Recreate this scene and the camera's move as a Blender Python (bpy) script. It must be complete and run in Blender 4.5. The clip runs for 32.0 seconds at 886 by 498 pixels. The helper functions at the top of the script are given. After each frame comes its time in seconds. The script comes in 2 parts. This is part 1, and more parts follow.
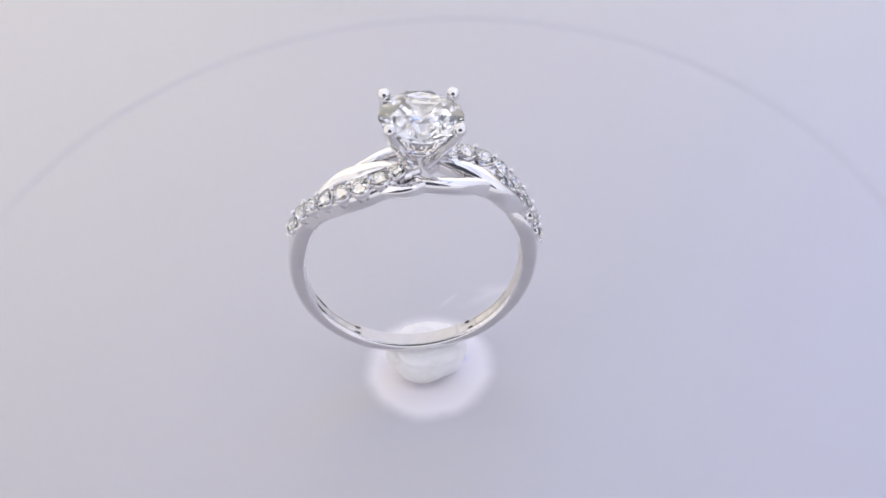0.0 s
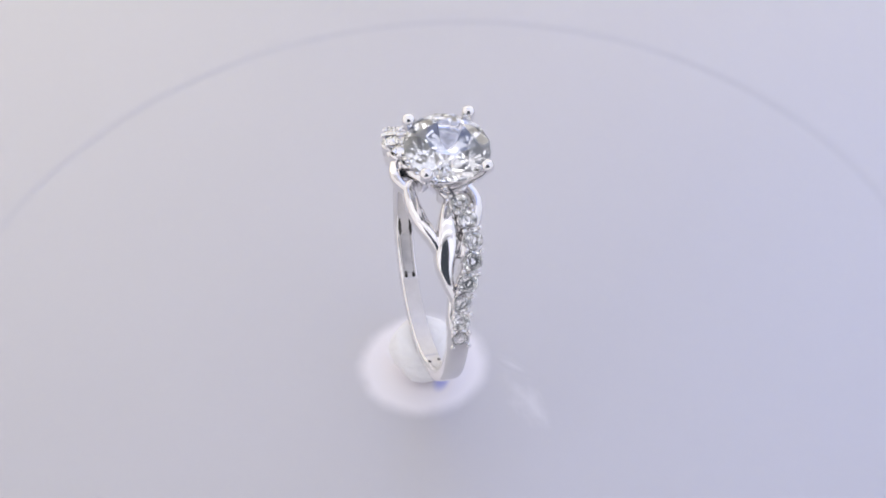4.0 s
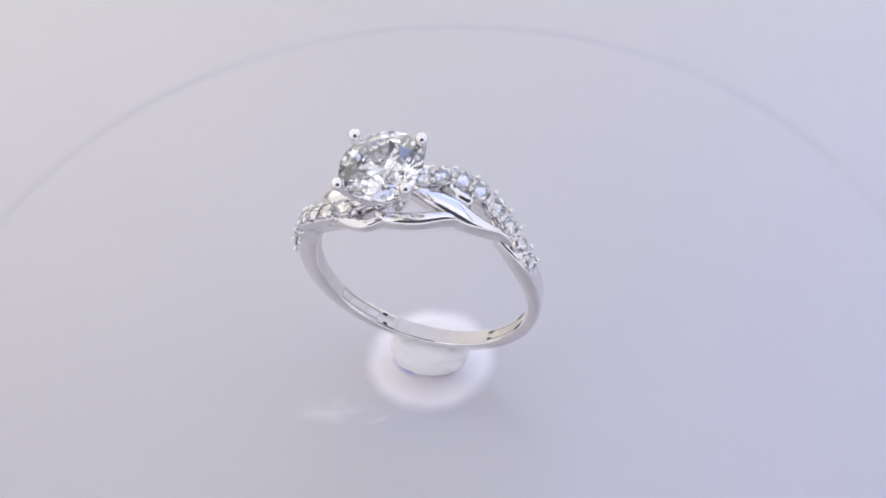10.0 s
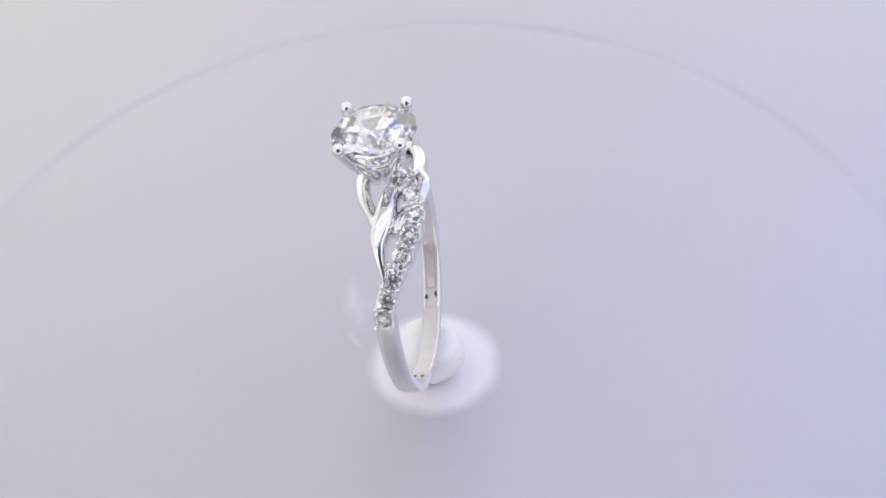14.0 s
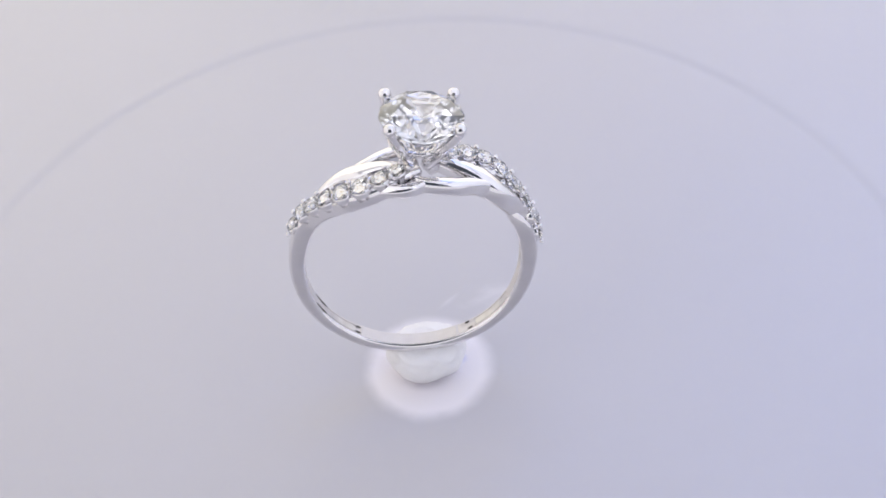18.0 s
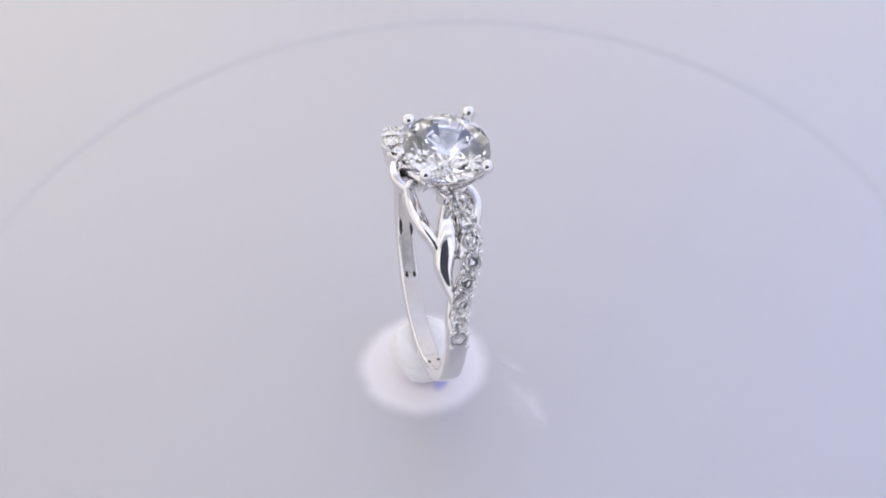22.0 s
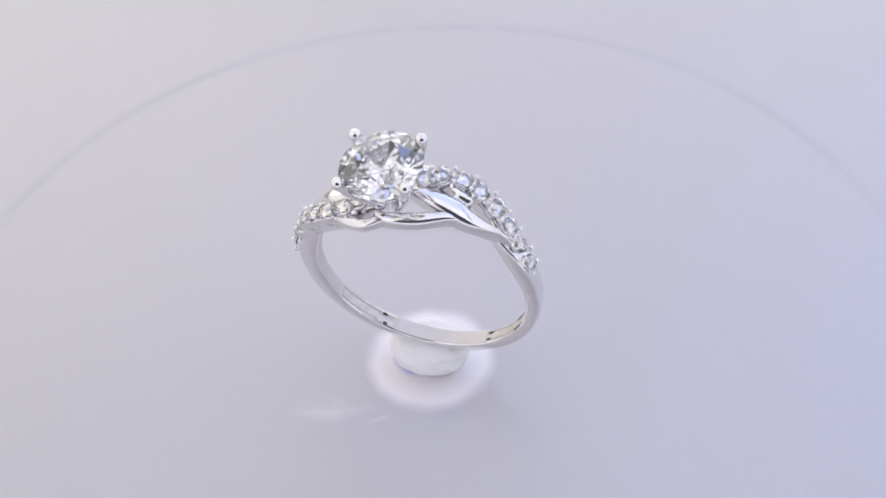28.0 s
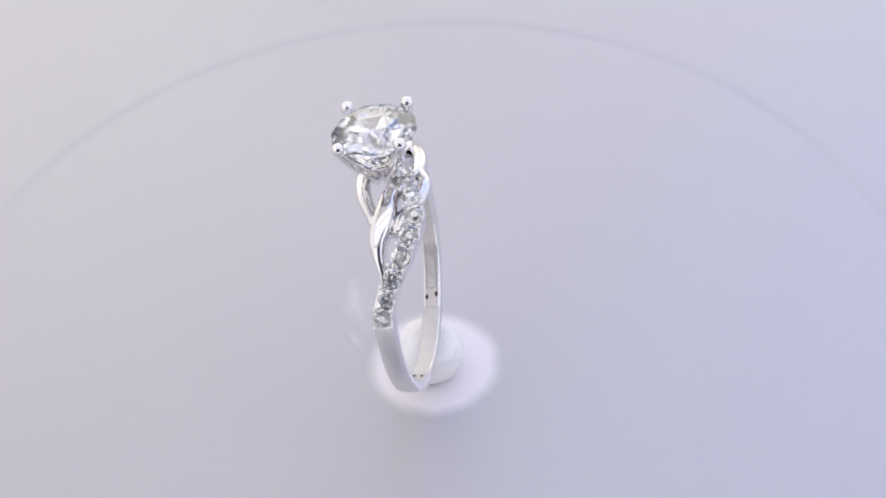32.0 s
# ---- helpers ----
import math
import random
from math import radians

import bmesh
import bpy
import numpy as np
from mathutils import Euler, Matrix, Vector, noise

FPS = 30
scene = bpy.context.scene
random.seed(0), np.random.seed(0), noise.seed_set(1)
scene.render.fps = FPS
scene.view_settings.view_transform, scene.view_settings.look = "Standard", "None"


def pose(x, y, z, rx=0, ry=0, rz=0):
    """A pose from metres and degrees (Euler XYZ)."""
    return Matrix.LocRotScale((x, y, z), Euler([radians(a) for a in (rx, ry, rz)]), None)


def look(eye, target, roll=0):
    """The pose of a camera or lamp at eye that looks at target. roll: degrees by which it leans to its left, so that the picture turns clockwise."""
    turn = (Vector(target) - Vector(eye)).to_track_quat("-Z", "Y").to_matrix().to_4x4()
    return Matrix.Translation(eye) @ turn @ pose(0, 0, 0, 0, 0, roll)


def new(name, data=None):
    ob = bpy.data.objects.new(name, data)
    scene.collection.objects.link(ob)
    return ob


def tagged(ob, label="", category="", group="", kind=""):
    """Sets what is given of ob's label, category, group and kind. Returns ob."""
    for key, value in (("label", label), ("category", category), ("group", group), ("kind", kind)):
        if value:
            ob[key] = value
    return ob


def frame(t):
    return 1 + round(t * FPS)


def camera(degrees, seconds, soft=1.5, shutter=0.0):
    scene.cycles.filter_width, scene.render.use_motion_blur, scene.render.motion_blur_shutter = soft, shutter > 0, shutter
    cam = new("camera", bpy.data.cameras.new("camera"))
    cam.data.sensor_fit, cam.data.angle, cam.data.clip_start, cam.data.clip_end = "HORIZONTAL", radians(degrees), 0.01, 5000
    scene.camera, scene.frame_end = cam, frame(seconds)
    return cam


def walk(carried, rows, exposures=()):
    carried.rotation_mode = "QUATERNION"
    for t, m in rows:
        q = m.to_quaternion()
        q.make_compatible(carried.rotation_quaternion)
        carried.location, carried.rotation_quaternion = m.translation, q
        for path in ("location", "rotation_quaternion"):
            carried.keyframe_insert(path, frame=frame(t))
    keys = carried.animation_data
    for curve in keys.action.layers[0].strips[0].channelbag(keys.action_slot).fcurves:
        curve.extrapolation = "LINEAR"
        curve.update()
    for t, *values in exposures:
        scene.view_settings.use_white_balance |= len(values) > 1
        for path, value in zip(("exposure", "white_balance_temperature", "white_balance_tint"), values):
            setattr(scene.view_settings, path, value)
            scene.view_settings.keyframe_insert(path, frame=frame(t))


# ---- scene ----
MM = 0.001
SECONDS = 32.0

# ------------------------------------------------------------------ camera
cam = camera(27.2, SECONDS, soft=1.8)
EYE = Vector((0.0, -91.75, 113.56)) * MM
PITCH, YAW, ROLL = radians(47.55), radians(1.149), -4.65
AIM = Vector((math.sin(YAW) * math.cos(PITCH), math.cos(YAW) * math.cos(PITCH), -math.sin(PITCH)))
STAND = look(EYE, EYE + AIM * 0.2, ROLL)
walk(cam, [(0.0, STAND), (SECONDS, STAND)])

# ------------------------------------------------------------------ light
scene.view_settings.exposure = -1.10
world = bpy.data.worlds.new("world")
world.use_nodes = True
world.node_tree.nodes["Background"].inputs[0].default_value = (0.52, 0.6, 0.78, 1)
world.node_tree.nodes["Background"].inputs[1].default_value = 0.24
scene.world = world


def area(name, eye, target, sx, sy, watts, colour):
    """A soft panel of sx by sy millimetres."""
    data = bpy.data.lights.new(name, "AREA")
    data.shape, data.size, data.size_y = "RECTANGLE", sx * MM, sy * MM
    data.energy, data.color = watts, colour
    ob = new(name, data)
    ob.matrix_world = look(Vector(eye) * MM, Vector(target) * MM)
    return ob


def panel(name, eye, target, sx, sy, radiance, colour):
    return area(name, eye, target, sx, sy, radiance * math.pi * sx * sy * MM * MM, colour)


# all panels are unseen, added to grade the platter and whiten the metal
panel("roof_front_light", (0, -20, 272), (0, -20, 0), 380, 150, 0.95, (0.955, 0.945, 1.0))
# narrow bright strips, added for sparkle in the stones
for across in (-75, -22, 30):
    panel("roof_sparkle_fill", (0, across, 270), (0, across, 0), 340, 5, 6.0, (0.96, 0.965, 1.0))
# blue panels at the back right, added to turn the platter's near right bluer
panel("roof_back_light", (85, 125, 272), (85, 125, 0), 220, 140, 1.35, (0.30, 0.43, 1.0))
panel("back_top_light", (134, 196, 214), (134, 0, 214), 128, 116, 3.2, (0.24, 0.40, 1.0))
panel("back_top_light", (-72, 196, 236), (-72, 0, 236), 230, 60, 1.3, (0.97, 0.94, 1.0))
# added front fill for the band's sides and the stones
panel("front_low_fill", (0, -106, 15), (0, 60, 15), 380, 60, 0.66, (0.96, 0.945, 1.0))
for across, colour in ((-146, (0.97, 0.945, 1.0)), (146, (0.80, 0.82, 1.0))):
    panel("front_side_fill", (across, -106, 160), (across, 60, 160), 98, 200, 1.45, colour)
panel("back_left_light", (-102, 197, 100), (-102, 0, 100), 190, 205, 2.15, (1.0, 0.92, 0.70))
panel("back_right_light", (100, 197, 72), (100, 0, 72), 190, 155, 2.1, (1.0, 0.91, 0.76))
panel("left_wall_light", (-197, 45, 110), (0, 45, 110), 280, 250, 0.85, (1.0, 0.90, 0.76))
panel("right_wall_light", (197, 45, 110), (0, 45, 110), 280, 250, 0.88, (0.74, 0.80, 1.0))


# ------------------------------------------------------------------ materials
def material(name, colour, rough=0.5, metal=0.0, **more):
    mat = bpy.data.materials.new(name)
    mat.use_nodes = True
    bsdf = mat.node_tree.nodes["Principled BSDF"]
    bsdf.inputs["Base Color"].default_value = (*colour, 1)
    bsdf.inputs["Roughness"].default_value = rough
    bsdf.inputs["Metallic"].default_value = metal
    for key, value in more.items():
        bsdf.inputs[key.replace("_", " ")].default_value = value
    return mat


def textured(mat, scale, detail, low, high, bump=0.0, distance=0.0001, rough=None, source="Object"):
    """Noise at two scales on a material's colour, roughness and relief. Scales are features per metre."""
    tree = mat.node_tree
    nodes, links = tree.nodes, tree.links
    bsdf = nodes["Principled BSDF"]
    coord = nodes.new("ShaderNodeTexCoord")
    big, fine = nodes.new("ShaderNodeTexNoise"), nodes.new("ShaderNodeTexNoise")
    big.inputs["Scale"].default_value, big.inputs["Detail"].default_value = scale, 3
    fine.inputs["Scale"].default_value, fine.inputs["Detail"].default_value = detail, 4
    for node in (big, fine):
        links.new(coord.outputs[source], node.inputs["Vector"])
    add = nodes.new("ShaderNodeMath")
    add.operation = "MULTIPLY_ADD"
    links.new(fine.outputs["Fac"], add.inputs[0])
    add.inputs[1].default_value = 0.4
    links.new(big.outputs["Fac"], add.inputs[2])
    ramp = nodes.new("ShaderNodeValToRGB")
    ramp.color_ramp.elements[0].position, ramp.color_ramp.elements[1].position = 0.45, 0.95
    ramp.color_ramp.elements[0].color, ramp.color_ramp.elements[1].color = (*low, 1), (*high, 1)
    links.new(add.outputs[0], ramp.inputs["Fac"])
    links.new(ramp.outputs["Color"], bsdf.inputs["Base Color"])
    if rough:
        span = nodes.new("ShaderNodeMapRange")
        span.inputs["From Min"].default_value, span.inputs["From Max"].default_value = 0.4, 1.0
        span.inputs["To Min"].default_value, span.inputs["To Max"].default_value = rough
        links.new(add.outputs[0], span.inputs["Value"])
        links.new(span.outputs["Result"], bsdf.inputs["Roughness"])
    if bump:
        relief = nodes.new("ShaderNodeBump")
        relief.inputs["Strength"].default_value, relief.inputs["Distance"].default_value = bump, distance
        links.new(fine.outputs["Fac"], relief.inputs["Height"])
        links.new(relief.outputs["Normal"], bsdf.inputs["Normal"])
    return mat


SILVER = textured(material("polished_white_metal", (0.93, 0.92, 0.91), 0.07, 1.0), 900, 9000,
                  (0.81, 0.796, 0.80), (0.87, 0.856, 0.86), 0.06, 0.00002, (0.05, 0.12))
SATIN = textured(material("satin_inner_metal", (0.9, 0.87, 0.83), 0.28, 0.4), 1200, 9000,
                 (0.68, 0.648, 0.63), (0.76, 0.73, 0.71), 0.15, 0.00003, (0.46, 0.62))
EDGE_REFLECTION = material("painted_edge_reflection", (0.36, 0.34, 0.33), 0.45, 0.7)
DISH = textured(material("brushed_grey_metal", (0.62, 0.6, 0.59), 0.35, 0.8), 1500, 12000, (0.58, 0.56, 0.55), (0.72, 0.7, 0.69), 0.2, 0.00003, (0.3, 0.45))
DARK_REFLECTION = material("painted_dark_reflection", (0.06, 0.055, 0.05), 0.5, 0.7)
CRYSTAL = material("clear_crystal", (0.985, 0.99, 1), 0.0, 0.0, Transmission_Weight=0.955, IOR=2.15)
MELEE = material("small_clear_crystal", (1, 1, 1), 0.0, 0.0, Transmission_Weight=0.97, IOR=2.15)
PLATTER = textured(material("pearly_acrylic", (0.55, 0.6, 0.8), 0.45, 0.0, Coat_Weight=1.0, Coat_IOR=2.5, Coat_Roughness=0.43), 25, 700,
                   (0.458, 0.445, 0.477), (0.471, 0.458, 0.491), 0.02, 0.00002, (0.42, 0.5))
WAX = textured(material("white_wax", (0.86, 0.86, 0.87), 0.5, 0.0, Subsurface_Weight=0.8, Subsurface_Scale=0.004, Subsurface_Radius=(1.0, 1.0, 1.0)), 350, 2600,
               (0.985, 0.955, 0.985), (0.995, 0.968, 0.992), 0.3, 0.00016, (0.4, 0.6))
FABRIC = textured(material("white_tent_fabric", (0.82, 0.82, 0.83), 0.9), 12, 900,
                  (0.80, 0.80, 0.81), (0.84, 0.84, 0.85), 0.2, 0.0002)
TABLE = textured(material("grey_table", (0.3, 0.3, 0.31), 0.6), 6, 300, (0.27, 0.27, 0.28), (0.33, 0.33, 0.34), 0.1, 0.0002)


def film(name, colour, inner, outer, thick, ragged, scale, stretch=(1, 1, 1)):
    """The platter's acrylic under a thin pale film, which fades out between two radii (metres) and is broken by noise."""
    mat = PLATTER.copy()
    mat.name = name
    nodes, links = mat.node_tree.nodes, mat.node_tree.links
    bsdf = nodes["Principled BSDF"]
    bare = bsdf.inputs["Base Color"].links[0].from_socket
    coord, place = nodes.new("ShaderNodeTexCoord"), nodes.new("ShaderNodeMapping")
    place.inputs["Scale"].default_value = stretch
    links.new(coord.outputs["Object"], place.inputs["Vector"])
    grain = nodes.new("ShaderNodeTexNoise")
    grain.inputs["Scale"].default_value, grain.inputs["Detail"].default_value = scale, 5
    links.new(place.outputs["Vector"], grain.inputs["Vector"])
    size = nodes.new("ShaderNodeVectorMath")
    size.operation = "LENGTH"
    links.new(place.outputs["Vector"], size.inputs[0])
    wobble = nodes.new("ShaderNodeMath")
    wobble.operation = "MULTIPLY_ADD"
    links.new(grain.outputs["Fac"], wobble.inputs[0])
    wobble.inputs[1].default_value = ragged
    links.new(size.outputs["Value"], wobble.inputs[2])
    fade = nodes.new("ShaderNodeMapRange")
    fade.interpolation_type = "SMOOTHSTEP"
    fade.inputs["From Min"].default_value, fade.inputs["From Max"].default_value = inner, outer
    fade.inputs["To Min"].default_value, fade.inputs["To Max"].default_value = thick, 0.0
    links.new(wobble.outputs[0], fade.inputs["Value"])
    cover = nodes.new("ShaderNodeMix")
    cover.data_type = "RGBA"
    links.new(fade.outputs["Result"], cover.inputs["Factor"])
    links.new(bare, cover.inputs[6])
    cover.inputs[7].default_value = (*colour, 1)
    links.new(cover.outputs[2], bsdf.inputs["Base Color"])
    gloss = nodes.new("ShaderNodeMapRange")
    gloss.inputs["To Min"].default_value, gloss.inputs["To Max"].default_value = 1.0, 0.25
    links.new(fade.outputs["Result"], gloss.inputs["Value"])
    links.new(gloss.outputs["Result"], bsdf.inputs["Coat Weight"])
    return mat


SHADED_RESIDUE = film("dried_wax_film_with_shade", (0.90, 0.872, 0.915), 0.0045, 0.0060, 1.0, 0.0007, 400)
# one blue spot painted into the film as the shade under the lump's overhang
nodes, links = SHADED_RESIDUE.node_tree.nodes, SHADED_RESIDUE.node_tree.links
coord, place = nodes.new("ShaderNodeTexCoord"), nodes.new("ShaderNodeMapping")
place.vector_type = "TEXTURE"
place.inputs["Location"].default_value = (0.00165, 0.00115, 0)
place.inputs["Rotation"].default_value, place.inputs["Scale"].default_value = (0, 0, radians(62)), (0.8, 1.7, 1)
size, fade, shade_tint = nodes.new("ShaderNodeVectorMath"), nodes.new("ShaderNodeMapRange"), nodes.new("ShaderNodeMix")
size.operation, fade.interpolation_type, shade_tint.data_type = "LENGTH", "SMOOTHSTEP", "RGBA"
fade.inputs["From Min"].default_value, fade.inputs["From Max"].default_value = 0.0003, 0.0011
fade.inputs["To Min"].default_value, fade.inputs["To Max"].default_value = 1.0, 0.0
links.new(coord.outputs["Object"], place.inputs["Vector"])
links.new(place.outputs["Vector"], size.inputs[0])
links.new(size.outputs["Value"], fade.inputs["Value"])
links.new(fade.outputs["Result"], shade_tint.inputs["Factor"])
links.new(nodes["Principled BSDF"].inputs["Base Color"].links[0].from_socket, shade_tint.inputs[6])
shade_tint.inputs[7].default_value = (0.47, 0.5, 0.88, 1)
links.new(shade_tint.outputs[2], nodes["Principled BSDF"].inputs["Base Color"])
SMEAR = film("wax_smear_film", (0.84, 0.82, 0.84), 0.0024, 0.0070, 0.42, 0.0066, 420, (1, 2.4, 1))
STREAK = film("wax_streak_film", (0.86, 0.84, 0.86), 0.0004, 0.0024, 0.3, 0.0014, 900, (1, 5.0, 1))


# ------------------------------------------------------------------ mesh helpers (all in millimetres)
def mesh_of(name, bm, mat, smooth=True):
    bmesh.ops.recalc_face_normals(bm, faces=bm.faces)
    for v in bm.verts:
        v.co *= MM
    data = bpy.data.meshes.new(name)
    for f in bm.faces:
        f.smooth = smooth
    bm.to_mesh(data)
    bm.free()
    data.materials.append(mat)
    return data


def part(name, bm, mat, parent, label="", smooth=True):
    ob = new(name, mesh_of(name, bm, mat, smooth))
    ob.parent = parent
    return tagged(ob, label) if label else ob


def tube(points, sides, ups, closed=False, n=14, power=2.6):
    """A solid swept along points; sides[i] and ups[i] are its half axes there (vectors)."""
    bm = bmesh.new()
    rings = []
    for p, a, b in zip(points, sides, ups):
        row = []
        for k in range(n):
            c, s = math.cos(2 * math.pi * k / n), math.sin(2 * math.pi * k / n)
            c, s = math.copysign(abs(c) ** (2 / power), c), math.copysign(abs(s) ** (2 / power), s)
            row.append(bm.verts.new(p + a * c + b * s))
        rings.append(row)
    pairs = list(zip(rings, rings[1:])) + ([(rings[-1], rings[0])] if closed else [])
    for r0, r1 in pairs:
        for k in range(n):
            bm.faces.new((r0[k], r0[(k + 1) % n], r1[(k + 1) % n], r1[k]))
    if not closed:
        bm.faces.new(rings[0])
        bm.faces.new(reversed(rings[-1]))
    return bm


def glide(keys, x):
    """Smooth value at x through (x, value) keys."""
    keys = sorted(keys)
    if x <= keys[0][0]:
        return keys[0][1]
    for i in range(len(keys) - 1):
        (x0, v0), (x1, v1) = keys[i], keys[i + 1]
        if x <= x1:
            m0 = (v1 - keys[i - 1][1]) / (x1 - keys[i - 1][0]) if i else (v1 - v0) / (x1 - x0)
            m1 = (keys[i + 2][1] - v0) / (keys[i + 2][0] - x0) if i + 2 < len(keys) else (v1 - v0) / (x1 - x0)
            h, u = x1 - x0, (x - x0) / (x1 - x0)
            return ((2 * u ** 3 - 3 * u * u + 1) * v0 + (u ** 3 - 2 * u * u + u) * h * m0
                    + (3 * u * u - 2 * u ** 3) * v1 + (u ** 3 - u * u) * h * m1)
    return keys[-1][1]


def on_ring(phi, r, y):
    """A point of the ring: phi degrees from the top towards the first shoulder, r from the centre, y across."""
    return Vector((r * math.sin(radians(phi)), y, r * math.cos(radians(phi))))


def brilliant(radius, sides=8, table=0.54):
    """A round brilliant cut, girdle at z = 0."""
    pts = [(0, 0, -0.86 * radius)]
    for k in range(sides):
        a, h = 2 * math.pi * k / sides, math.pi / sides
        for ang, r, z in ((a, table, 0.34), (a + h, 0.76, 0.24), (a, 1.0, 0.03), (a + h, 1.0, 0.03), (a, 1.0, -0.03),
                          (a + h, 1.0, -0.03), (a + h, 0.24, -0.69)):
            pts.append((r * radius * math.cos(ang), r * radius * math.sin(ang), z * radius))
    bm = bmesh.new()
    for p in pts:
        bm.verts.new(p)
    bmesh.ops.convex_hull(bm, input=bm.verts)
    bmesh.ops.dissolve_limit(bm, angle_limit=radians(0.5), verts=bm.verts, edges=bm.edges)
    return bm


def ball(radius, squash=1.0, u=10, v=7):
    bm = bmesh.new()
    bmesh.ops.create_uvsphere(bm, u_segments=u, v_segments=v, radius=radius)
    for w in bm.verts:
        w.co.z *= squash
    return bm


# ------------------------------------------------------------------ the setting
def slab(name, label, blocks, mat):
    """One piece of the unseen white tent added to close the place, out of blocks (x0, x1, y0, y1, z0, z1)."""
    bm = bmesh.new()
    for x0, x1, y0, y1, z0, z1 in blocks:
        for v in bmesh.ops.create_cube(bm, size=1)["verts"]:
            v.co = Vector((x0 if v.co.x < 0 else x1, y0 if v.co.y < 0 else y1, z0 if v.co.z < 0 else z1))
    return tagged(new(name, mesh_of(name, bm, mat, False)), label, "photo tent", kind="structure")


TENT = "plain white fabric of an unseen tent, added to spread the light"
slab("wall_west", TENT, [(-204, -200, -110, 200, -22, 275)], FABRIC)
slab("wall_east", TENT, [(200, 204, -110, 200, -22, 275)], FABRIC)
slab("wall_north", TENT, [(-204, 204, 200, 204, -22, 275)], FABRIC)
slab("ceiling", TENT, [(-204, 204, -114, 204, 275, 279)], FABRIC)
# the unseen front is wide open, so the metal mirrors a dark gap
slab("wall_south", TENT, [(-204, -92, -114, -110, -22, 275), (92, 204, -114, -110, -22, 275), (-92, 92, -114, -110, 264, 275), (-92, 92, -114, -110, -22, 48)], FABRIC)
slab("floor", "plain grey table surface under the turntable", [(-260, 260, -190, 260, -34, -22)], TABLE)


def revolve(profile, n=160, cx=0.0, cy=0.0):
    """A solid of revolution from (r, z) pairs, r = 0 at either end."""
    bm = bmesh.new()
    rows = []
    for r, z in profile:
        if r == 0:
            rows.append([bm.verts.new((cx, cy, z))])
        else:
            rows.append([bm.verts.new((cx + r * math.cos(2 * math.pi * k / n), cy + r * math.sin(2 * math.pi * k / n), z)) for k in range(n)])
    for r0, r1 in zip(rows, rows[1:]):
        for k in range(n):
            quad = [r0[k % len(r0)], r0[(k + 1) % len(r0)], r1[(k + 1) % len(r1)], r1[k % len(r1)]]
            bm.faces.new(list(dict.fromkeys(quad)))
    return bm


def make_turntable():
    table = tagged(new("turntable"), "round white satin acrylic turntable with a shallow round recess", "turntable")
    step = [(40.5 + 1.3 * k / 10, 0.08 * (0.5 - 0.5 * math.cos(math.pi * k / 10))) for k in range(11)]
    top = [(0, 0), (12, 0), (26, 0), (40.3, 0)] + step + [(42.1, 0.08), (60, 0.08), (88, 0.08), (89.4, -0.1), (90, -0.8), (90, -4.4), (89.4, -5), (0, -5)]
    part("platter", revolve(top, 256, 0.06, 0.58), PLATTER, table)
    part("base", revolve([(0, -5), (70, -5), (72, -6), (74, -21), (72, -22), (0, -22)], 96), FABRIC, table)
    return table


turntable = make_turntable()


# ------------------------------------------------------------------ wax
def make_wax():
    wax = tagged(new("wax_lump"), "small lump of white wax holding the ring upright", "wax")
    bm = bmesh.new()
    bmesh.ops.create_icosphere(bm, subdivisions=5, radius=1)
    for v in bm.verts:
        d = v.co.normalized()
        flat = math.hypot(d.x, d.y)
        az = math.atan2(d.y, d.x)
        k = 1 + 0.10 * noise.noise(d * 1.6 + Vector((3, 1, 7))) + 0.045 * noise.noise(d * 4.5 + Vector((1, 8, 2))) + 0.02 * noise.noise(d * 11)
        k += 0.1 * math.exp(-((az - 1.13) / 0.14) ** 2) * max(0.0, 0.5 - abs(d.z + 0.1))
        rim = flat ** 0.6
        x, y = (d.x / max(flat, 1e-6)) * rim * 3.05 * k, (d.y / max(flat, 1e-6)) * rim * 2.7 * k
        z = 1.75 + math.copysign(abs(d.z) ** 0.8, d.z) * (1.3 if d.z > 0 else 1.75) * (1 + 0.2 * noise.noise(d * 2.3 + Vector((5, 5, 1))))
        # the lump stands on a narrower foot and overhangs the plate on one side
        tuck = (0.3 + 1.3 * max(0.0, math.cos(az - 1.3)) ** 2) * max(0.0, 1 - max(z, 0.0) / 1.7) ** 0.7
        x, y = x * (1 - 0.3 * tuck), y * (1 - 0.3 * tuck)
        z = min(z, 2.85 + 0.25 * noise.noise(d * 5 + Vector((2, 9, 4))) + 0.05 * z)
        v.co = Vector((x - 0.1, y - 0.2, max(z, 0.0)))
    part("lump", bm, WAX, wax)
    return wax


def low_dome(rx, high):
    return [(r, high * (1 - (r / rx) ** 2)) for r in (0, 0.25 * rx, 0.5 * rx, 0.75 * rx, 0.9 * rx, rx)]


def make_film():
    film_ob = tagged(new("wax_film"), "round pale film of dried wax on the turntable, with a painted blue shade", "wax stain")
    part("film_disc", revolve(low_dome(6.6, 0.03) + [(0, -0.02)], 64), SHADED_RESIDUE, film_ob, smooth=False)
    return film_ob


def make_smear(long, ratio, mat, label):
    bm = revolve(low_dome(long, 0.02) + [(0, -0.02)], 48)
    for v in bm.verts:
        v.co.y *= ratio
    return tagged(new("wax_smear", mesh_of("wax_smear", bm, mat, False)), label, "smear")


wax = make_wax()
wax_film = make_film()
wax_smear = make_smear(4.3, 0.42, SMEAR, "thin wispy white smear on the turntable")
wax_streak = make_smear(2.6, 0.2, STREAK, "faint narrow white streak beside the round film")


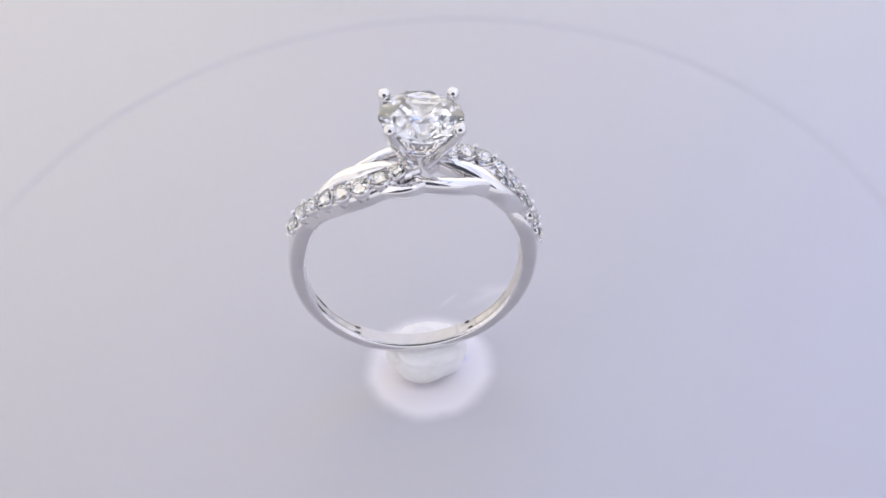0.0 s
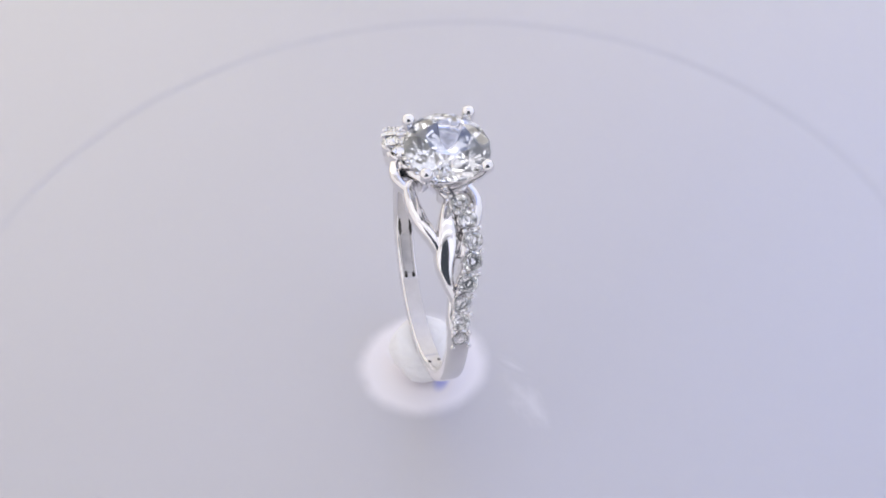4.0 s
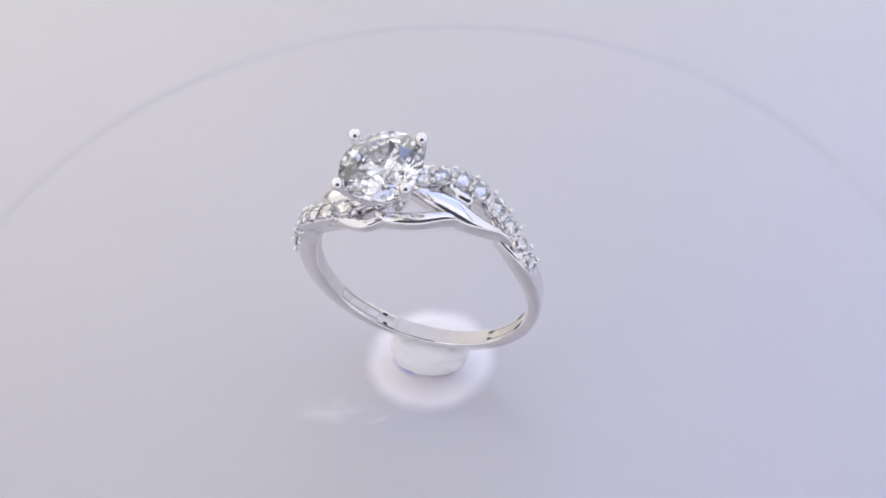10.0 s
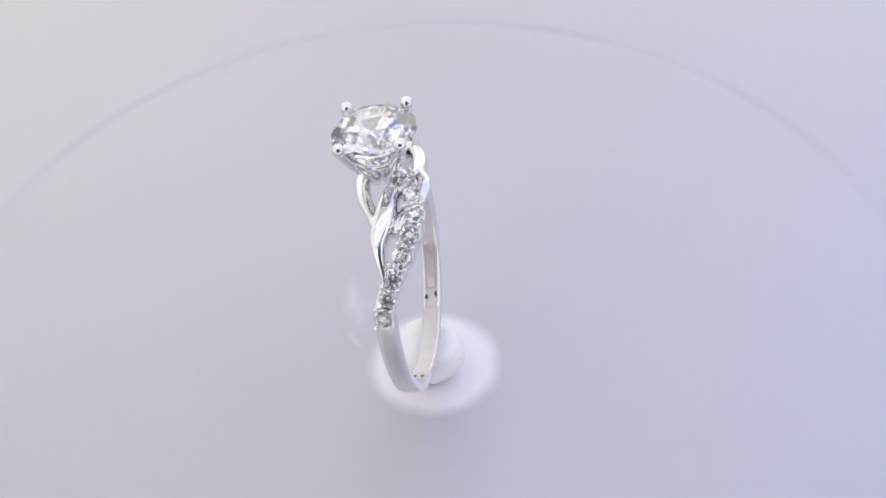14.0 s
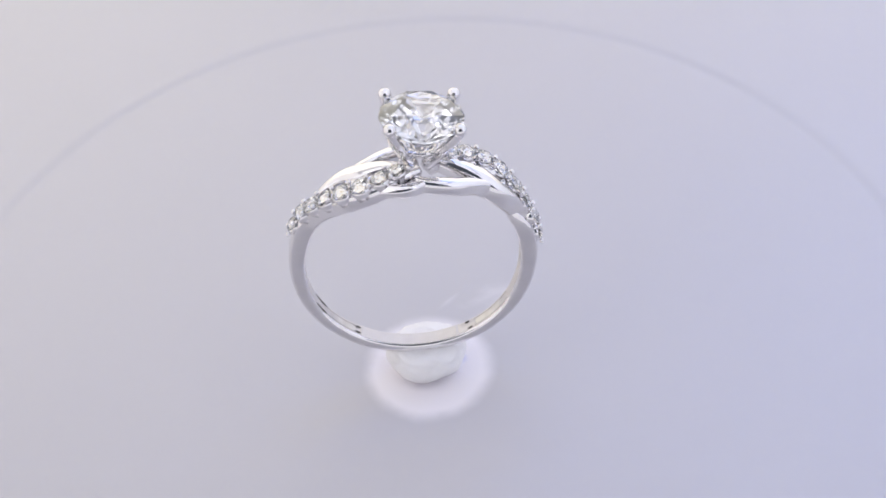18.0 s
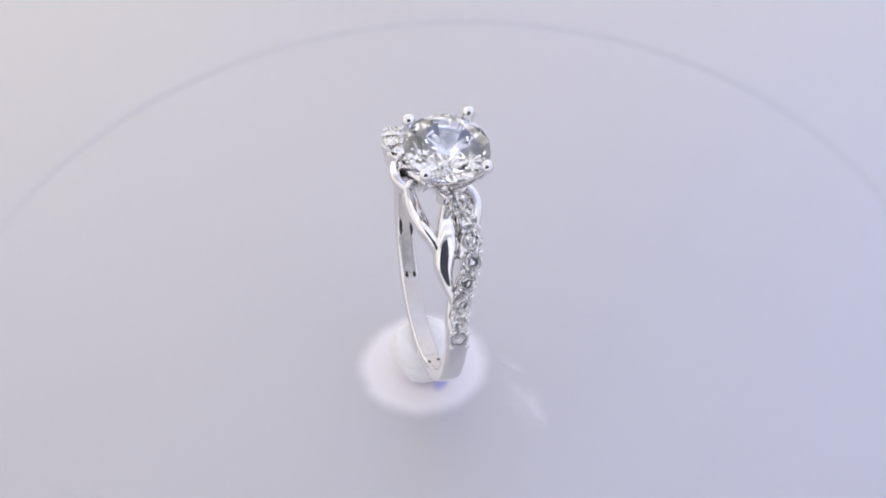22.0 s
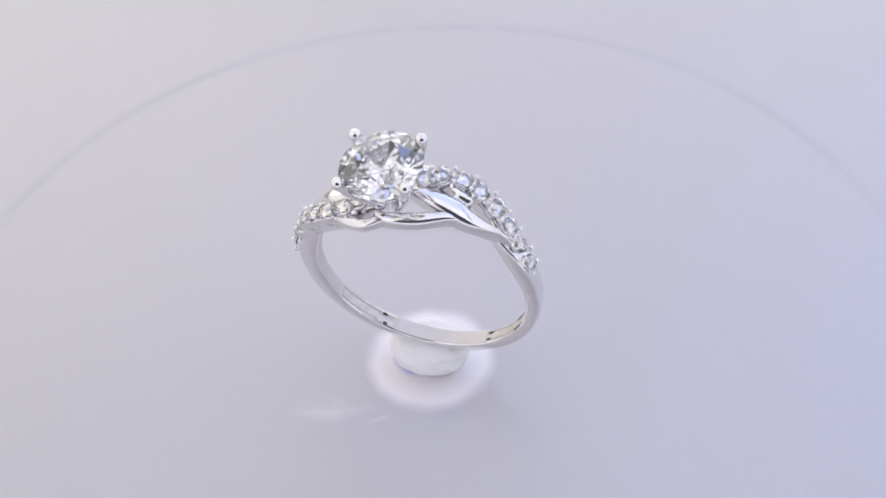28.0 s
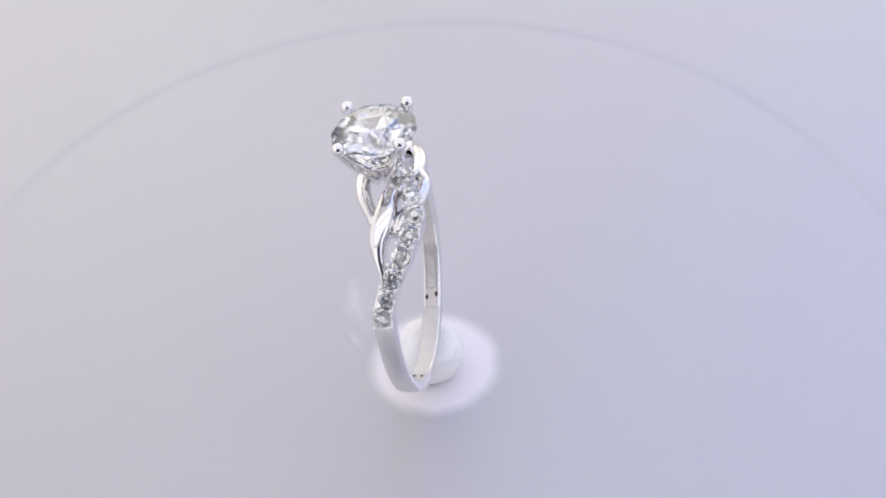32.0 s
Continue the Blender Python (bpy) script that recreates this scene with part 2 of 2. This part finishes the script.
# ------------------------------------------------------------------ the ring
def row_lean(phi):
    """How far the bent stone rows stand off the band's plane."""
    return glide([(0, -0.5), (12, -0.58), (28, -0.71), (37, -0.68), (46, -0.63), (55, -0.53), (63, -0.3), (73, -0.08), (80, 0.0)], abs(phi))


def strand_lean(phi):
    return glide([(0, -0.42), (50, -0.42), (62, -0.25), (74, 0.0)], abs(phi))


def shoulder_row(phi):
    """Radius and sideways place of the stone row's middle on the first shoulder."""
    r = glide([(5, 9.85), (20, 9.75), (40, 9.8), (60, 9.75), (72, 9.68), (80, 9.5)], phi)
    y = glide([(3, 0.5), (8, 1.0), (14, 1.4), (20, 1.75), (28, 1.95), (37, 1.7), (46, 1.2), (54, 0.65), (62, 0.3), (72, 0.0), (80, 0.0)], phi)
    return r, y


def inner_radius(far):
    """The band's inside: thick at the shoulders, thin at the bottom."""
    return glide([(0, 7.9), (60, 7.95), (80, 8.0), (100, 8.15), (125, 8.36), (180, 8.46)], far)


def strand(keys, low, high, widths, mirror, crisp=3.2, bank=((0, 0.0),)):
    """A flat polished wire with crisp edges: keys (phi, y), widths (phi, half width); it spans low to high from the ring's centre,
    and its top leans outwards by bank (phi, degrees)."""
    phis = [k[0] for k in keys]
    a, b = min(phis), max(phis)
    turn = Matrix.Rotation(math.pi if mirror else 0.0, 3, "Z")
    pts, sides, ups = [], [], []
    n = 56
    for i in range(n + 1):
        phi = a + (b - a) * i / n
        top = high if isinstance(high, float) else glide(high, phi)
        mid, tall = (low + top) / 2, (top - low) / 2
        y, y2 = glide(keys, phi), glide(keys, phi + 0.5)
        p = on_ring(phi, mid, y)
        out = on_ring(phi, 1, 0)
        side = (on_ring(phi + 0.5, mid, y2) - p).normalized().cross(out).normalized()
        lean = radians(glide(bank, phi))
        p = p + side * tall * math.sin(lean)
        side, out = side * math.cos(lean) + out * math.sin(lean), out * math.cos(lean) - side * math.sin(lean)
        pts.append(turn @ p + Vector((0, strand_lean(phi), 0)))
        sides.append(turn @ side * glide(widths, phi)), ups.append(turn @ out * tall)
    return tube(pts, sides, ups, n=40, power=crisp)


def make_ring():
    ring = tagged(new("engagement_ring"), "polished white metal ring with twisted shoulders and a round clear stone", "ring")
    # the plain band, from one shoulder round the bottom to the other, with two shallow channels inside
    stops = {114.0: 0, 115.0: 1, 149.0: 1, 150.0: 0, 206.0: 0, 207.0: 1, 230.0: 1, 231.0: 0}
    angles = sorted(set([53 + (307 - 53) * i / 128 for i in range(129)]) | set(stops))
    bm, rows = bmesh.new(), []
    for phi in angles:
        far = min(phi, 360 - phi)
        sunk = 0.05 if 115 <= phi <= 149 or 207 <= phi <= 230 else 0.0
        outer = glide([(53, 8.75), (60, 9.0), (68, 9.33), (74, 9.4), (90, 9.34), (180, 9.3)], far)
        inner = inner_radius(far)
        wide = glide([(53, 0.45), (60, 0.6), (68, 0.72), (74, 0.75), (90, 0.73), (180, 0.72)], far)
        shift = strand_lean(far) + (1 if phi < 180 else -1) * glide([(44, 0.45), (52, 0.3), (62, 0.08), (72, 0.0), (90, 0.0)], far)
        row = []
        for u, r in ((-0.74, 0.0), (-0.46, 0.0), (-0.4, -1.0), (0.4, -1.0), (0.46, 0.0), (0.74, 0.0)):
            row.append((u * wide, inner - sunk * r))
        row += [(0.92 * wide, inner + 0.10), (wide, inner + 0.30), (wide, outer - 0.22), (0.9 * wide, outer - 0.08), (0.5 * wide, outer - 0.01),
                (-0.5 * wide, outer - 0.01), (-0.9 * wide, outer - 0.08), (-wide, outer - 0.22), (-wide, inner + 0.30), (-0.92 * wide, inner + 0.10)]
        rows.append([bm.verts.new(on_ring(phi, r, y + shift)) for y, r in row])
    for r0, r1 in zip(rows, rows[1:]):
        for k in range(len(r0)):
            face = bm.faces.new((r0[k], r0[(k + 1) % len(r0)], r1[(k + 1) % len(r0)], r1[k]))
            face.material_index = 1 if k < 5 else 0
    bm.faces.new(rows[0]), bm.faces.new(reversed(rows[-1]))
    band = part("band", bm, SILVER, ring)
    band.data.materials.append(SATIN)
    # the flat satin piece at the bottom of the band's inside
    pts = [on_ring(phi, inner_radius(min(phi, 360 - phi)) + 0.01, 0) for phi in range(151, 206, 2)]
    plate = tube(pts, [Vector((0, 0.6, 0))] * len(pts), [on_ring(phi, 0.03, 0) for phi in range(151, 206, 2)], n=16, power=8)
    part("inner_plate", plate, SATIN, ring, "satin inner face of the band")
    # dark reflections inside the band, painted as marks and as lines along the channel edges
    for phi, y, size in ((145.5, 0.38, 0.42), (144.0, -0.38, 0.45), (206.0, 0.3, 0.5), (206.3, -0.3, 0.55), (233.0, 0.42, 1.7), (233.0, -0.42, 1.4)):
        pts = []
        for k in range(9):
            at = phi + (k / 4 - 1) * 0.5 * size / 0.1475
            pts.append(on_ring(at, inner_radius(min(at, 360 - at)), y + 0.02 * (k % 3)))
        thin = [0.04, 0.09, 0.12, 0.13, 0.11, 0.12, 0.1, 0.06, 0.03]
        mark = tube(pts, [Vector((0, w, 0)) for w in thin], [p.normalized() * 0.025 for p in pts], n=8)
        part("reflection_mark", mark, DARK_REFLECTION, ring, "small dark mark painted in for a reflection")
    for first, last in ((116, 141), (207, 229)):
        # the floor of a channel has round ends
        pts, sides, ups = [], [], []
        for k in range(25):
            at = first + (last - first) * k / 24
            edge = min(k, 24 - k) / 3
            pts.append(on_ring(at, inner_radius(min(at, 360 - at)) + 0.03, 0))
            sides.append(Vector((0, 0.34 * math.sqrt(max(0.05, 1 - max(0.0, 1 - edge) ** 2)), 0))), ups.append(pts[-1].normalized() * 0.02)
        part("channel_floor", tube(pts, sides, ups, n=16, power=6), DISH, ring, "brushed grey floor of an inner channel")
        # thin dark strips paint in what the channel walls would mirror
        for y in (-0.37, 0.37):
            pts = []
            for k in range(17):
                at = first + (last - first) * k / 16
                pts.append(on_ring(at, inner_radius(min(at, 360 - at)) + 0.005, y))
            wide = [0.01 + 0.03 * abs(math.sin(1.3 * k + y * 9 + first)) for k in range(17)]
            line = tube(pts, [Vector((0, w, 0)) for w in wide], [p.normalized() * 0.025 for p in pts], n=8)
            part("channel_edge", line, EDGE_REFLECTION, ring, "dark line painted for the reflection in a channel wall")
    for mirror in (False, True):
        turn = Matrix.Rotation(math.pi if mirror else 0, 4, "Z")
        # the solid bed under the stone row
        flip = turn.to_3x3()
        pts, sides, ups = [], [], []
        for i in range(61):
            phi = 3 + 71.5 * i / 60
            r, y = shoulder_row(phi)
            r2, y2 = shoulder_row(phi + 0.5)
            p = on_ring(phi, r, y)
            out = on_ring(phi, 1, 0)
            side = (on_ring(phi + 0.5, r2, y2) - p).normalized().cross(out).normalized()
            base = max(-2.0, inner_radius(phi) + 0.02 - r)
            p = p + out * (base - 0.42) / 2
            pts.append(flip @ p + Vector((0, row_lean(phi), 0))), sides.append(flip @ side * 0.6), ups.append(flip @ out * max(0.05, (-0.42 - base) / 2))
        part("stone_bed", tube(pts, sides, ups, n=20, power=3.6), SILVER, ring)
        part("outer_strand", strand([(-4, -1.7), (-1, -1.98), (4, -1.98), (10, -1.88), (16, -1.66), (20, -1.42), (25, -1.08), (29, -0.85), (33, -0.7), (40, -0.5)],
                                    7.95, [(-3, 9.2), (14, 9.24), (24, 9.36), (31, 9.4), (40, 9.0)], [(-4, 0.32), (4, 0.52), (18, 0.56), (31, 0.36), (40, 0.1)], mirror, 2.5), SILVER, ring)
        part("cross_strand", strand([(8, 0.75), (13, 0.45), (18, 0.22), (24, 0.08), (30, -0.1), (38, -0.42), (46, -0.35), (55, -0.02), (63, 0.0)],
                                    7.97, [(8, 9.3), (14, 9.5), (30, 9.62), (50, 9.6), (63, 9.4)],
                                    [(8, 0.5), (13, 0.58), (18, 0.66), (24, 0.78), (30, 0.85), (38, 0.7), (46, 0.45), (55, 0.3), (63, 0.2)],
                                    mirror, 2.8), SILVER, ring)
        part("petal_strand", strand([(36, 1.2), (32, 1.55), (26, 2.05), (21, 2.4), (15, 2.7), (10, 2.75), (6, 2.6), (1, 2.2), (-3, 1.9)],
                                    7.95, [(-3, 9.15), (12, 9.15), (28, 9.4), (36, 9.6)], [(36, 0.55), (31, 0.62), (25, 0.6), (18, 0.52), (10, 0.46), (-3, 0.3)], mirror, 2.6,
                                    [(-3, 5.0), (8, 18.0), (17, 36.0), (30, 38.0), (36, 20.0)]), SILVER, ring)
    return ring


ring = make_ring()
ROW = (12.5, 20.0, 28.8, 37.6, 46.5, 55.1, 63.5, 72.6)
SIZES = (1.06, 1.1, 1.14, 1.14, 1.12, 1.06, 1.0, 0.96)
gem_mesh = mesh_of("side_stone", brilliant(0.62, 8, 0.52), MELEE, False)
bead_mesh = mesh_of("bead", ball(0.2, 1.0, 12, 8), SILVER)
cup_mesh = mesh_of("stone_cup", revolve([(0, -0.62), (0.24, -0.6), (0.58, -0.16), (0.62, -0.1), (0.67, -0.14), (0.69, -0.3), (0.58, -0.9), (0, -0.92)], 24), SILVER)
for mirror in (False, True):
    turn = Matrix.Rotation(math.pi if mirror else 0, 4, "Z")
    for k, phi in enumerate(ROW):
        r, y = shoulder_row(phi)
        seat = Matrix.Translation((0, row_lean(phi) * MM, 0)) @ turn @ Matrix.Translation(on_ring(phi, r, y) * MM) @ Matrix.Rotation(radians(phi), 4, "Y")
        cup = new("stone_cup", cup_mesh)
        cup.parent, cup.matrix_local = ring, seat @ Matrix.Scale(SIZES[k], 4)
        ob = new("side_stone", gem_mesh)
        ob.parent = ring
        ob.matrix_local = seat @ Matrix.Scale(SIZES[k], 4) @ pose(0, 0, 0, random.uniform(-10, 10), random.uniform(-10, 10), 23 * k)
    for k in range(9):
        phi = ROW[k] - 4.1 if k < 8 else ROW[7] + 4.0
        r, y = shoulder_row(phi)
        r2, y2 = shoulder_row(phi + 0.5)
        along = (on_ring(phi + 0.5, r2, y2) - on_ring(phi, r, y)).normalized()
        side = along.cross(on_ring(phi, 1, 0)).normalized()
        for s in (-1, 1):
            ob = new("bead", bead_mesh)
            ob.parent = ring
            ob.matrix_local = Matrix.Translation((0, row_lean(phi) * MM, 0)) @ turn @ Matrix.Translation((on_ring(phi, r + 0.1, y) + side * s * 0.56) * MM)

# the head: four prongs, a small collar and the round stone
HEAD = pose(-0.06 * MM, 0.03 * MM, -0.17 * MM, 0, -1.45, 2)


def head_part(name, bm, mat, label="", smooth=True):
    ob = part(name, bm, mat, ring, label, smooth)
    ob.matrix_local = HEAD
    return ob


GIRDLE, STONE = 12.95, 3.08
bm = brilliant(STONE)
bmesh.ops.translate(bm, vec=(0, 0, GIRDLE), verts=bm.verts)
head_part("centre_stone", bm, CRYSTAL, "large round brilliant-cut clear stone", False)
for ax, ay in ((1, 1), (1, -1), (-1, 1), (-1, -1)):
    keys = [(0, (0.55, 0.5, 9.2)), (0.35, (1.35, 1.2, 10.7)), (0.75, (2.2, 1.95, 12.4)), (1.0, (2.5, 2.2, 13.3))]
    pts, sides, ups = [], [], []
    for i in range(15):
        u = i / 14
        p = Vector([glide([(k, v[j]) for k, v in keys], u) for j in range(3)])
        p = Vector((p.x * ax, p.y * ay, p.z))
        tangent = Vector((0.5 * ax, 0.5 * ay, 0.8)).normalized()
        side = tangent.cross(Vector((ax, ay, 0))).normalized()
        w = 0.58 - 0.14 * u
        pts.append(p), sides.append(side * w), ups.append(side.cross(tangent) * w * 0.8)
    prong = head_part("prong", tube(pts, sides, ups, n=12, power=2.2), SILVER)
    tip = ball(0.48, 1.05, 20, 14)
    bmesh.ops.translate(tip, vec=(2.48 * ax, 2.18 * ay, 13.36), verts=tip.verts)
    part("prong_tip", tip, SILVER, prong)
bm = tube([Vector((1.25 * math.cos(a), 1.25 * math.sin(a), 10.6)) for a in [2 * math.pi * k / 32 for k in range(32)]],
          [Vector((0.22 * math.cos(a), 0.22 * math.sin(a), 0)) for a in [2 * math.pi * k / 32 for k in range(32)]],
          [Vector((0, 0, 0.22))] * 32, closed=True, n=8)
head_part("collar", bm, SILVER)

# ------------------------------------------------------------------ what turns
RING_AT = pose(-0.41 * MM, 0.86 * MM, 11.85 * MM, 0, 0, -0.2) @ pose(0, 0, 0, -7.48) @ pose(0, 0, 0, 0, 8.72)
SMEAR_AT = pose(6.1 * MM, 6.6 * MM, -0.002 * MM, 0, 0, 12)
STREAK_AT = pose(2.1 * MM, 6.3 * MM, -0.002 * MM, 0, 0, 39)
FILM_AT = pose(-0.02 * MM, -0.46 * MM, -0.003 * MM)
RATE = -20.03


UNEVEN = [(0, 0.6), (1, 0.6), (2, 1.1), (3, 0.9), (4, -0.7), (5, -1.5), (6, -1.8), (7, -0.9), (8, 0.2), (9, 0.6), (10, -0.8), (11, -0.9),
          (12, 0.3), (13, 1.1), (14, 0.8), (17, 0.9), (17.97, 0.6)]


def turned(t):
    """Degrees turned: an even rate, with a small unevenness that comes back in each round."""
    return RATE * t + glide(UNEVEN, t % 17.97)


def motions():
    for thing, at in ((turntable, Matrix()), (wax, Matrix()), (wax_film, FILM_AT), (wax_smear, SMEAR_AT), (wax_streak, STREAK_AT), (ring, RING_AT)):
        rows = [(float(t), pose(0, 0, 0, 0, 0, turned(t)) @ at) for t in range(33)]
        walk(thing, rows)


motions()
